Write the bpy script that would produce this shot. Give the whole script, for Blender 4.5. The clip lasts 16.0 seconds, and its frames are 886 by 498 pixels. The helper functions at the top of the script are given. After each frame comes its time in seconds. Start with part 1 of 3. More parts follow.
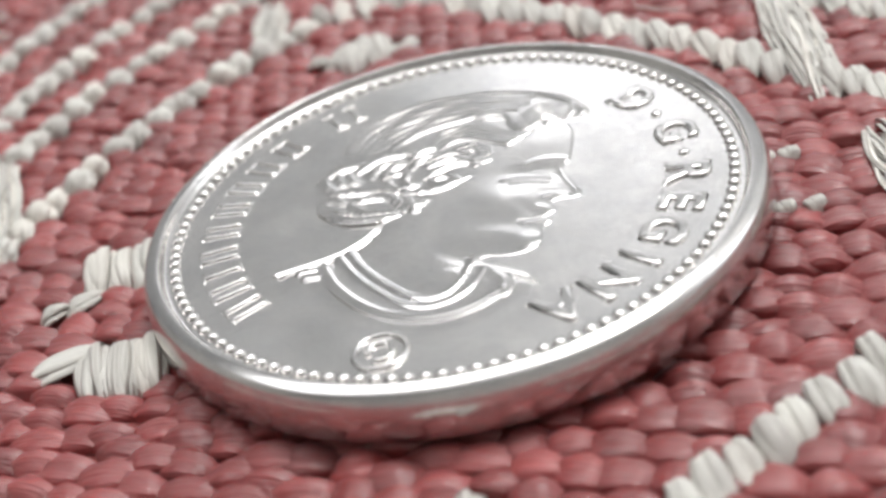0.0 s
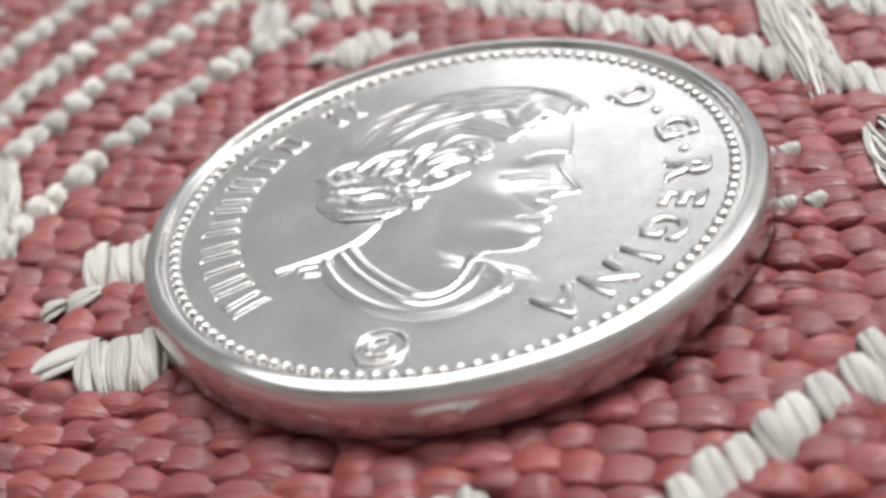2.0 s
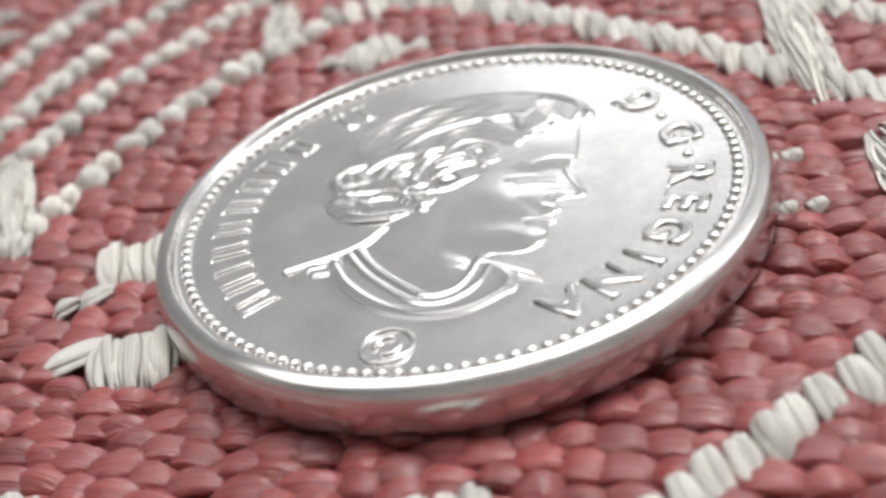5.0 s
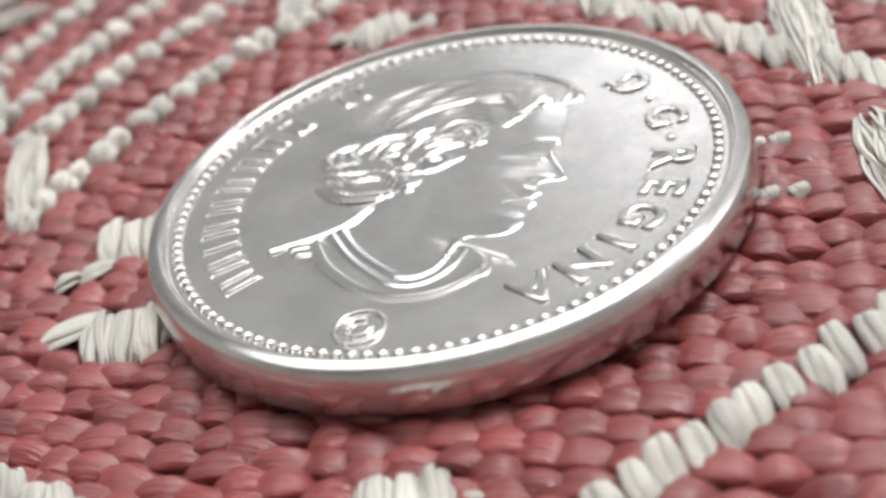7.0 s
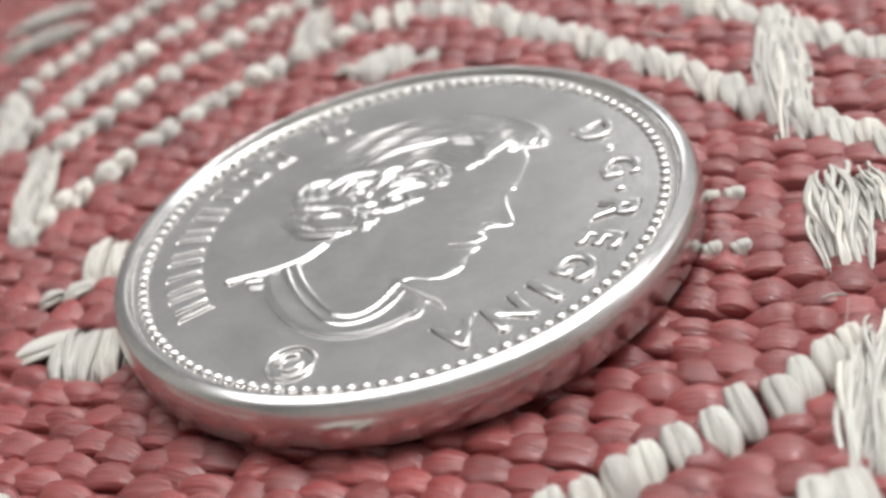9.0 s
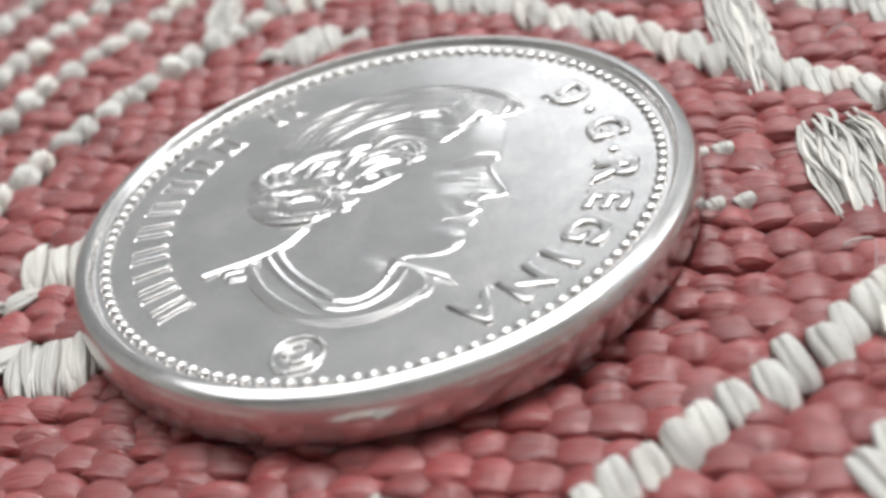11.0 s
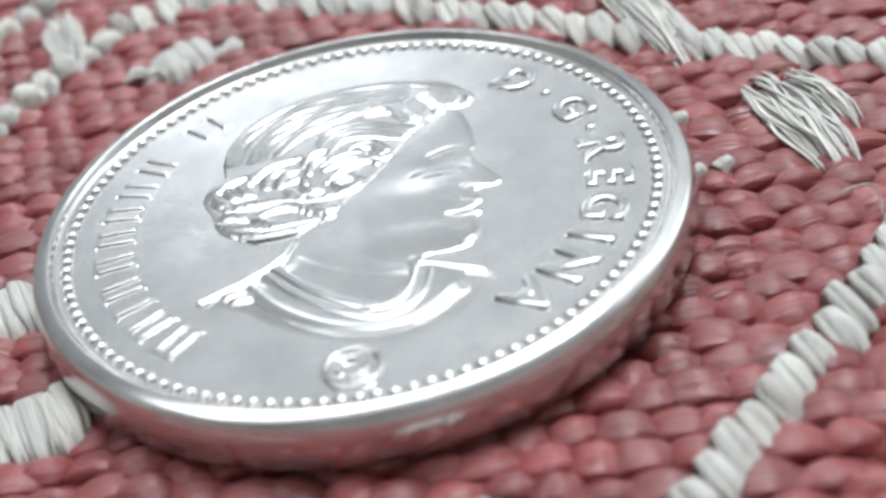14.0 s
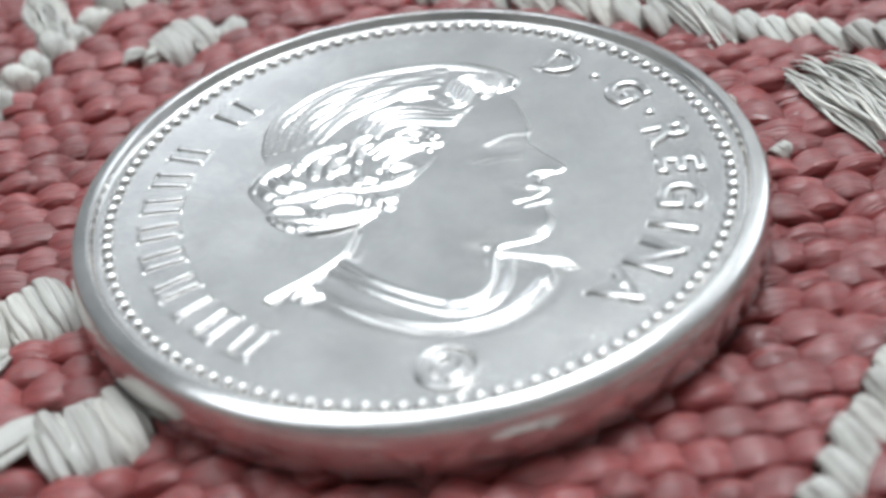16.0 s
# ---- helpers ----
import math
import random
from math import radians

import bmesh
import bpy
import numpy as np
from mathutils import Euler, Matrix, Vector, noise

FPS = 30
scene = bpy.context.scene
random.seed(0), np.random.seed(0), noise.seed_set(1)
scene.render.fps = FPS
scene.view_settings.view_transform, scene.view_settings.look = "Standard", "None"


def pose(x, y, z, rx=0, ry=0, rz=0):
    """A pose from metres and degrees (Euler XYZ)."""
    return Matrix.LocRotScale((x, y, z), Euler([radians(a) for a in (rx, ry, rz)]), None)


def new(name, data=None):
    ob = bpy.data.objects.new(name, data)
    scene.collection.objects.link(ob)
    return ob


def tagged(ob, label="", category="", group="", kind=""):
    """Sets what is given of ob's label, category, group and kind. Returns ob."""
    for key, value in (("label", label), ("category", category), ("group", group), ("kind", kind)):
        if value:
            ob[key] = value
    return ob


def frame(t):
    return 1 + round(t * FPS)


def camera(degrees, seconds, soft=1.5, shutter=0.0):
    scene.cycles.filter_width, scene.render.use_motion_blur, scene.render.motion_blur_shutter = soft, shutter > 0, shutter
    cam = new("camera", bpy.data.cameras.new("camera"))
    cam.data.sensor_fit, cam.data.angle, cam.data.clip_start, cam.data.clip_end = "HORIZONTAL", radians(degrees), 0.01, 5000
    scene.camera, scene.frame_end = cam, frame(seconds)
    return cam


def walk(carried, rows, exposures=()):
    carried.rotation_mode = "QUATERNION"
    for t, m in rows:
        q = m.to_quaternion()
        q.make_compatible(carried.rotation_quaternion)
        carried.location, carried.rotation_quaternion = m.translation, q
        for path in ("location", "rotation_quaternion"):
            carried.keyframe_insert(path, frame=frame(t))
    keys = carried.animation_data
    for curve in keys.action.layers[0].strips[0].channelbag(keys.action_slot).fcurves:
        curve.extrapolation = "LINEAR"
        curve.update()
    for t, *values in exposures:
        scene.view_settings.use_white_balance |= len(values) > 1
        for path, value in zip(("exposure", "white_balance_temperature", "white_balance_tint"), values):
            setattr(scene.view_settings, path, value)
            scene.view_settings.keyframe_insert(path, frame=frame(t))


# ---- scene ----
cam = camera(34.71, 16.0, soft=3.2)
PATH = [
    (0, pose(0.000096, -0.040820, 0.024302, 55.954, 11.891, -6.903)),
    (0.5, pose(0.000043, -0.040770, 0.024307, 55.801, 11.817, -6.956)),
    (1, pose(0.000052, -0.040738, 0.024282, 55.774, 11.816, -6.933)),
    (1.5, pose(0.000007, -0.040707, 0.024240, 55.698, 11.774, -6.957)),
    (2, pose(-0.000011, -0.040773, 0.024255, 55.829, 11.765, -6.960)),
    (2.5, pose(0.000018, -0.040725, 0.024150, 55.665, 11.764, -6.894)),
    (3, pose(0.000081, -0.040778, 0.024224, 56.005, 11.767, -7.042)),
    (3.5, pose(0.000002, -0.040885, 0.024310, 56.107, 11.738, -6.931)),
    (5.8, pose(0.000308, -0.041697, 0.024602, 56.208, 11.866, -6.028)),
    (6, pose(0.000745, -0.041565, 0.024490, 55.873, 12.114, -5.944)),
    (6.5, pose(0.001705, -0.041285, 0.024644, 54.086, 12.600, -4.945)),
    (7, pose(0.003335, -0.041917, 0.024870, 55.135, 12.883, -3.404)),
    (7.5, pose(0.005071, -0.041896, 0.025002, 55.464, 12.982, -2.534)),
    (8, pose(0.005820, -0.042423, 0.025141, 55.868, 13.090, -1.668)),
    (8.5, pose(0.007329, -0.042616, 0.025245, 56.303, 13.442, 0.777)),
    (9, pose(0.009598, -0.042316, 0.025280, 56.520, 13.606, 2.418)),
    (9.2, pose(0.009454, -0.042452, 0.025364, 56.524, 13.624, 2.484)),
    (11.3, pose(0.001412, -0.039945, 0.024165, 54.587, 12.357, -7.865)),
    (11.5, pose(0.000234, -0.039519, 0.024212, 54.185, 12.288, -8.576)),
    (12, pose(-0.001747, -0.038790, 0.024368, 53.943, 12.174, -10.704)),
    (12.5, pose(-0.002737, -0.037923, 0.024456, 53.660, 11.492, -14.412)),
    (13, pose(-0.004415, -0.037969, 0.024508, 53.601, 10.171, -17.750)),
    (13.5, pose(-0.006167, -0.037369, 0.024767, 53.223, 9.796, -20.617)),
    (14, pose(-0.008270, -0.036866, 0.024832, 52.961, 9.034, -22.903)),
    (14.5, pose(-0.009650, -0.036066, 0.024555, 52.629, 8.254, -24.773)),
    (15, pose(-0.011348, -0.034649, 0.024004, 51.845, 7.222, -26.556)),
    (15.5, pose(-0.012363, -0.033396, 0.023572, 51.272, 6.671, -27.128)),
    (16, pose(-0.013252, -0.032600, 0.024907, 51.359, 5.991, -27.776)),
]
walk(cam, PATH, exposures=[(0, 1.34, 6420, 8), (9.2, 1.37, 6500, 8), (12.5, 1.41, 6080, 5), (16, 1.18, 5950, 3)])

cam.data.dof.use_dof, cam.data.dof.focus_distance, cam.data.dof.aperture_fstop = True, 0.046, 62

R = 0.0106                      # radius of the coin, everything small is laid out in coin radii

# ---- world and light ----
world = bpy.data.worlds.new("sky")
scene.world = world
world.use_nodes = True
wn, wl = world.node_tree.nodes, world.node_tree.links
sky = wn.new("ShaderNodeTexSky")
sky.sky_type, sky.sun_disc = "NISHITA", False
sky.sun_elevation, sky.sun_rotation = radians(58), radians(8)
sky.air_density, sky.dust_density, sky.ozone_density = 1.0, 3.0, 1.0
soft_sky = wn.new("ShaderNodeHueSaturation")
soft_sky.inputs["Saturation"].default_value = 0.25
wl.new(sky.outputs[0], soft_sky.inputs["Color"])
wl.new(soft_sky.outputs[0], wn["Background"].inputs[0])
wn["Background"].inputs[1].default_value = 0.12


def opening_light(name, at, width, height, turn, watts, tip=90):
    """Soft area lamp set in an assumed, unseen opening; faces into the room."""
    ob = new(name, bpy.data.lights.new(name, "AREA"))
    ob.data.shape, ob.data.size, ob.data.size_y = "RECTANGLE", width, height
    ob.data.energy, ob.data.color = watts, (1.0, 0.995, 0.985)
    ob.matrix_world = pose(*at, tip, 0, turn)


# assumed openings, none seen: east wall, north wall and roof; middle, width, height
EAST, NORTH, WEST, SOUTH, TOP, T = 1.80, 2.04, -2.16, -1.20, 2.52, 0.20
EY, EZ, EW, EH = 0.30, 0.87, 0.90, 1.14
NX, NZ, NW, NH = 0.42, 0.90, 0.66, 0.54
ROOF_Y, ROOF_H, ROOF = 0.78, 1.10, ((-0.80, 2.20), (0.95, 1.0))      # two assumed roof openings side by side: middle and width of each
# east lamp is added fill; north one makes the bright patch mirrored in the coin
opening_light("east_fill_light", (EAST + 0.06, EY, EZ), EW, EH, 90, 2.0)
opening_light("window_light_north", (NX, NORTH + 0.06, NZ), NW, NH, 180, 0.54)
# added overhead lamps that light the cloth and whiten rim and relief
for (x, width), watts in zip(ROOF, (7.6, 20.4)):
    opening_light("overhead_fill_light", (x, ROOF_Y, TOP + 0.06), width, ROOF_H, 0, watts, 0)


# ---- materials ----
def material(name, colour=(0.5, 0.5, 0.5), rough=0.6, metal=0.0):
    m = bpy.data.materials.new(name)
    m.use_nodes = True
    b = m.node_tree.nodes["Principled BSDF"]
    b.inputs["Base Color"].default_value = (*colour, 1)
    b.inputs["Roughness"].default_value, b.inputs["Metallic"].default_value = rough, metal
    return m, m.node_tree.nodes, m.node_tree.links, b


def noise_node(n, l, scale, detail=4.0, stretch=(1, 1, 1), turn=0.0, own=False):
    """Noise in object space; scale is per metre, stretch squeezes it along one axis."""
    co, mp, nz = n.new("ShaderNodeTexCoord"), n.new("ShaderNodeMapping"), n.new("ShaderNodeTexNoise")
    mp.vector_type = "POINT"
    mp.inputs["Rotation"].default_value = (0, 0, turn)
    mp2 = n.new("ShaderNodeMapping")
    mp2.inputs["Scale"].default_value = stretch
    l.new(co.outputs["Object"], mp.inputs[0])
    l.new(mp.outputs[0], mp2.inputs[0])
    l.new(mp2.outputs[0], nz.inputs["Vector"])
    nz.inputs["Scale"].default_value, nz.inputs["Detail"].default_value = scale, detail
    if own:                     # every object gets a stretch of noise of its own
        nz.noise_dimensions = "4D"
        far = n.new("ShaderNodeMath")
        far.operation, far.inputs[1].default_value = "MULTIPLY", 60.0
        l.new(n.new("ShaderNodeObjectInfo").outputs["Random"], far.inputs[0])
        l.new(far.outputs[0], nz.inputs["W"])
    return nz.outputs["Fac"]


def ramp(n, l, source, stops):
    r = n.new("ShaderNodeValToRGB")
    while len(r.color_ramp.elements) < len(stops):
        r.color_ramp.elements.new(0.5)
    for e, (at, c) in zip(r.color_ramp.elements, stops):
        e.position, e.color = at, (*c, 1)
    l.new(source, r.inputs[0])
    return r.outputs[0]


def mixed(n, l, a, b, fac, mode="MIX"):
    m = n.new("ShaderNodeMix")
    m.data_type, m.blend_type = "RGBA", mode
    if isinstance(fac, float):
        m.inputs[0].default_value = fac
    else:
        l.new(fac, m.inputs[0])
    l.new(a, m.inputs[6])
    l.new(b, m.inputs[7])
    return m.outputs[2]


def bump(n, l, b, height, strength, distance):
    bp = n.new("ShaderNodeBump")
    bp.inputs["Strength"].default_value, bp.inputs["Distance"].default_value = strength, distance
    l.new(height, bp.inputs["Height"])
    l.new(bp.outputs[0], b.inputs["Normal"])


def yarn(name, dark, mid, light, rough, turn, per_object, scale, stretch, depth, coat, sheen=0.10, soak=0.0):
    """Fibrous yarn: streaks along the fibre, a tone of its own for every stitch."""
    m, n, l, b = material(name, mid, rough)
    fibre = noise_node(n, l, scale, 3, stretch, turn, per_object)
    tone = ramp(n, l, fibre, [(0.3, dark), (0.5, mid), (0.72, light)])
    pick = n.new("ShaderNodeObjectInfo").outputs["Random"] if per_object else n.new("ShaderNodeNewGeometry").outputs["Random Per Island"]
    own = ramp(n, l, pick, [(0.0, (0.78, 0.76, 0.76)), (0.6, (1, 1, 1)), (1.0, (1.16, 1.12, 1.1))])
    blotch = ramp(n, l, noise_node(n, l, scale * 0.3, 2, (1, 1, 1), 0, per_object), [(0.35, (0.84, 0.82, 0.82)), (0.65, (1.05, 1.05, 1.05))])
    c = mixed(n, l, mixed(n, l, tone, own, 1.0, "MULTIPLY"), blotch, 1.0, "MULTIPLY")
    l.new(c, b.inputs["Base Color"])
    bump(n, l, b, fibre, 0.9, depth)
    b.inputs["Specular IOR Level"].default_value = 0.8
    b.inputs["Coat Weight"].default_value, b.inputs["Coat Roughness"].default_value = coat, 0.2
    b.inputs["Sheen Weight"].default_value, b.inputs["Sheen Roughness"].default_value = sheen, 0.4
    b.inputs["Subsurface Weight"].default_value, b.inputs["Subsurface Scale"].default_value = soak, 0.0006     # light that soaks through the fibres
    b.inputs["Subsurface Radius"].default_value = (1.0, 0.45, 0.42)
    return m


TURN = radians(-20)             # slant of the red stitches
RED = ((0.232, 0.040, 0.040), (0.285, 0.054, 0.054), (0.345, 0.078, 0.080))
red_part = yarn("red_yarn", *RED, 0.3, 0.0, True, 2.6, (0.5, 5, 1), 0.00014, 0.08, 0.15, 0.45)
red_rest = yarn("red_yarn_weave", *RED, 0.3, -TURN, False, 1100, (1, 8, 2), 0.00014, 0.08, 0.15, 0.45)
WHITE = ((0.53, 0.515, 0.465), (0.67, 0.655, 0.605), (0.77, 0.755, 0.71))
white_part = yarn("white_yarn", *WHITE, 0.5, 0.0, True, 2.5, (6, 0.5, 1), 0.00010, 0.0)
white_long = yarn("white_thread", *WHITE, 0.5, 0.0, True, 1000, (8, 1, 2), 0.00010, 0.0)
backing_mat = material("red_backing", (0.20, 0.045, 0.040), 0.9)[0]


def coin_metal(name, rough, scratch, tone=1.0):
    m, n, l, b = material(name, (0.70, 0.69, 0.67), rough, 1.0)
    haze = ramp(n, l, noise_node(n, l, 420, 5), [(0.3, (0.575 * tone, 0.556 * tone, 0.545 * tone)), (0.7, (0.715 * tone, 0.690 * tone, 0.671 * tone))])
    fine = ramp(n, l, noise_node(n, l, 5200, 4, (1, 2.2, 1), radians(25)), [(0.3, (0.91, 0.905, 0.90)), (0.62, (1, 1, 1))])
    spots = ramp(n, l, noise_node(n, l, 1400, 6), [(0.3, (0.925, 0.935, 0.95)), (0.65, (1, 1, 1))])
    l.new(mixed(n, l, mixed(n, l, haze, fine, 1.0, "MULTIPLY"), spots, 1.0, "MULTIPLY"), b.inputs["Base Color"])
    wear = noise_node(n, l, 900, 6, (1, 1, 1))
    mp = n.new("ShaderNodeMapRange")
    mp.inputs["To Min"].default_value, mp.inputs["To Max"].default_value = rough * 0.9, rough * 1.12
    l.new(wear, mp.inputs["Value"])
    l.new(mp.outputs[0], b.inputs["Roughness"])
    lines = noise_node(n, l, 1500, 3, (1, 14, 1), radians(35))
    lines2 = noise_node(n, l, 1300, 3, (13, 1, 1), radians(20))
    add = n.new("ShaderNodeMath")
    l.new(lines, add.inputs[0])
    l.new(lines2, add.inputs[1])
    bump(n, l, b, add.outputs[0], scratch, 0.00001)
    return m


field_metal = coin_metal("struck_nickel_steel", 0.23, 0.6)
relief_metal = coin_metal("raised_nickel_steel", 0.2, 0.15)
edge_metal = coin_metal("rim_nickel_steel", 0.2, 0.1)
side_metal = coin_metal("plain_edge_nickel_steel", 0.17, 0.15, 0.92)


def plaster(name, a, b_):
    m, n, l, b = material(name, a, 0.85)
    l.new(ramp(n, l, noise_node(n, l, 9, 6), [(0.3, a), (0.7, b_)]), b.inputs["Base Color"])
    bump(n, l, b, noise_node(n, l, 180, 4), 0.3, 0.0015)
    return m


# unseen walls: south and west darkened as stand-in shade, east brightened for bounce light
plaster_shade = plaster("grey_shade_plaster", (0.30, 0.295, 0.285), (0.37, 0.365, 0.355))
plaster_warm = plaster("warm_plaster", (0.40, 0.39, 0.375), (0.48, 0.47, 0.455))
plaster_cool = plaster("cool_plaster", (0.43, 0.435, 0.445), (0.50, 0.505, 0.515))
plaster_bounce = plaster("bright_bounce_plaster", (0.78, 0.78, 0.78), (0.85, 0.85, 0.85))
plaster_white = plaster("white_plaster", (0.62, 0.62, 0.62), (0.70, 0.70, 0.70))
# unseen floor, paled so that it throws light back onto walls and rim
bounce_floor = plaster("bounce_floor", (0.56, 0.55, 0.53), (0.64, 0.63, 0.61))


# ---- helpers for building ----
def part(name, bm, mat, parent=None, label=""):
    """Link a bmesh or mesh data as one mesh object, under a thing or a part."""
    if isinstance(bm, bmesh.types.BMesh):
        data = bpy.data.meshes.new(name)
        bm.to_mesh(data)
        bm.free()
    else:
        data = bm
    if mat and not data.materials:
        data.materials.append(mat)
    ob = new(name, data)
    ob.parent = parent
    if label:
        tagged(ob, label)
    return ob


def smooth(ob):
    ob.data.shade_smooth()
    return ob


def array_mesh(name, verts, faces):
    """A mesh from arrays of corners and of faces that all have as many sides."""
    data = bpy.data.meshes.new(name)
    sides = faces.shape[1]
    data.vertices.add(len(verts))
    data.vertices.foreach_set("co", np.ascontiguousarray(verts, dtype=np.float32).ravel())
    data.loops.add(faces.size)
    data.loops.foreach_set("vertex_index", np.ascontiguousarray(faces, dtype=np.int32).ravel())
    data.polygons.add(len(faces))
    data.polygons.foreach_set("loop_start", np.arange(0, faces.size, sides, dtype=np.int32))
    data.update(calc_edges=True)
    data.shade_smooth()
    return data


def box(bm, lo, hi):
    bmesh.ops.create_cube(bm, size=1, matrix=Matrix.Translation([(a + b) / 2 for a, b in zip(lo, hi)]) @ Matrix.Diagonal([b - a for a, b in zip(lo, hi)] + [1]))


def lathe(profile, steps):
    """A turned shape: profile of (radius, height), from the axis on top to the axis below."""
    a = np.linspace(0, 2 * np.pi, steps, endpoint=False)
    rz = np.array(profile)
    verts = np.stack([rz[:, None, 0] * np.cos(a), rz[:, None, 0] * np.sin(a), rz[:, None, 1] + 0 * a], -1).reshape(-1, 3)
    i, j = np.meshgrid(np.arange(len(rz) - 1), np.arange(steps), indexing="ij")
    k = (j + 1) % steps
    return verts, np.stack([i * steps + j, (i + 1) * steps + j, (i + 1) * steps + k, i * steps + k], -1).reshape(-1, 4)


# ---- the setting: unseen walls and a ceiling, added round the cloth to shape its light ----
FLOOR = -0.30 * R
bm = bmesh.new()
box(bm, (-40, -40, FLOOR - 0.2), (40, 40, FLOOR))
tagged(part("ground", bm, bounce_floor), "unseen ground under the woven cloth, paled to throw light back", "ground", kind="structure")



def pierced_wall(name, mat, lo, hi, hole_lo, hole_hi, axis):
    """A wall with one window opening through it; axis is the one along its length."""
    bm = bmesh.new()
    a, b, c, d = list(hi), list(lo), list(lo), list(lo)
    a[axis] = hole_lo[0]
    box(bm, lo, a)
    b[axis] = hole_hi[0]
    box(bm, b, hi)
    for z0, z1 in ((lo[2], hole_lo[1]), (hole_hi[1], hi[2])):
        c, d = list(lo), list(hi)
        c[axis], d[axis], c[2], d[2] = hole_lo[0], hole_hi[0], z0, z1
        box(bm, c, d)
    tagged(part(name, bm, mat), "unseen wall with an assumed window opening, added to shape the light", "wall", kind="structure")


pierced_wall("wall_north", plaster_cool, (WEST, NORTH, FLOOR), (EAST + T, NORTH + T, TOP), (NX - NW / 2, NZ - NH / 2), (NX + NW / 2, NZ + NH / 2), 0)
pierced_wall("wall_east", plaster_bounce, (EAST, SOUTH, FLOOR), (EAST + T, NORTH, TOP), (EY - EW / 2, EZ - EH / 2), (EY + EW / 2, EZ + EH / 2), 1)
# unseen walls whose darker tones hold back fill on the front and left
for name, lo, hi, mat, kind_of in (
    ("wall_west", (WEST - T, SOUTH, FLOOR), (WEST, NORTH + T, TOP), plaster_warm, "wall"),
    ("wall_south", (WEST - T, SOUTH - T, FLOOR), (EAST + T, SOUTH, TOP), plaster_shade, "wall"),
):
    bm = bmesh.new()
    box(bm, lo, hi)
    tagged(part(name, bm, mat), "unseen light-shaping plastered " + kind_of, kind_of, kind="structure")


# unseen ceiling, added to close the top and frame the overhead lamps
bm = bmesh.new()
near_y, far_y = ROOF_Y - ROOF_H / 2, ROOF_Y + ROOF_H / 2
edges = [WEST - T] + [x + side * width / 2 for x, width in ROOF for side in (-1, 1)] + [EAST + T]
for x0, x1, y0, y1 in ((WEST - T, EAST + T, SOUTH - T, near_y), (WEST - T, EAST + T, far_y, NORTH + T), *((a, b, near_y, far_y) for a, b in zip(edges[::2], edges[1::2]))):
    box(bm, (x0, y0, TOP), (x1, y1, TOP + T))
tagged(part("ceiling", bm, plaster_white), "unseen ceiling with two assumed roof openings, added to shape the light", "ceiling", kind="structure")


# ---- the coin ----
THICK, FIELD = 0.18, -0.034
profile = [(0.0001, FIELD + 0.004), (0.3, FIELD + 0.0035), (0.6, FIELD + 0.0015), (0.86, FIELD), (0.905, FIELD), (0.922, FIELD), (0.928, FIELD + 0.0005), (0.932, FIELD + 0.004),
           (0.936, FIELD + 0.013), (0.940, -0.011), (0.944, -0.0042), (0.947, -0.0026), (0.952, -0.0032), (0.958, -0.0048), (0.964, -0.0067), (0.970, -0.0089), (0.976, -0.0114), (0.982, -0.0143),
           (0.986, -0.0170), (0.9895, -0.0207), (0.992, -0.0250), (0.9945, -0.0310), (0.9975, -0.0385), (1.0003, -0.0460), (1.003, -0.0550), (1.0053, -0.066), (1.0067, -0.075), (1.0072, -0.090), (1.0072, -0.155), (1.003, -0.164), (0.996, -0.172), (0.982, -0.177), (0.96, -THICK), (0.5, -THICK), (0.0001, -THICK)]
SIDE = len(profile) - 9         # from here on down the profile is the plain upright edge
coin = new("coin")
tagged(coin, "silver-coloured nickel coin with raised rim, lying flat on the woven cloth", "coin")
v, f = lathe([(a * R, b * R) for a, b in profile], 256)
body = part("coin_body", array_mesh("coin_body", v, f), edge_metal, coin, "smooth worn metal disc with a rounded rim")
body.data.materials.append(field_metal)
body.data.materials.append(side_metal)
body.data.polygons.foreach_set("material_index", np.repeat([1] * 7 + [0] * (SIDE - 7) + [2] * (len(profile) - 1 - SIDE), 256))

# ring of round beads inside the rim
v, f = lathe([(0.0001, 1.0), (0.3, 0.95), (0.55, 0.83), (0.75, 0.66), (0.9, 0.42), (0.98, 0.18), (1.0, 0.0)], 14)
bead = array_mesh("bead", v * np.array([0.0200, 0.0200, 0.0145]) * R, f)
bead.materials.append(relief_metal)
BEADS = 121
for i in range(BEADS):
    a = 2 * math.pi * i / BEADS
    ob = part("bead", bead, None, coin)
    ob.matrix_local = pose(0.894 * R * math.cos(a), 0.894 * R * math.sin(a), FIELD * R)


def on_ring(ob, angle, radius=0.75, z=FIELD):
    ob.matrix_local = pose(radius * R * math.cos(radians(angle)), (radius * math.sin(radians(angle)) - 0.008) * R, z * R, 0, 0, angle - 90)


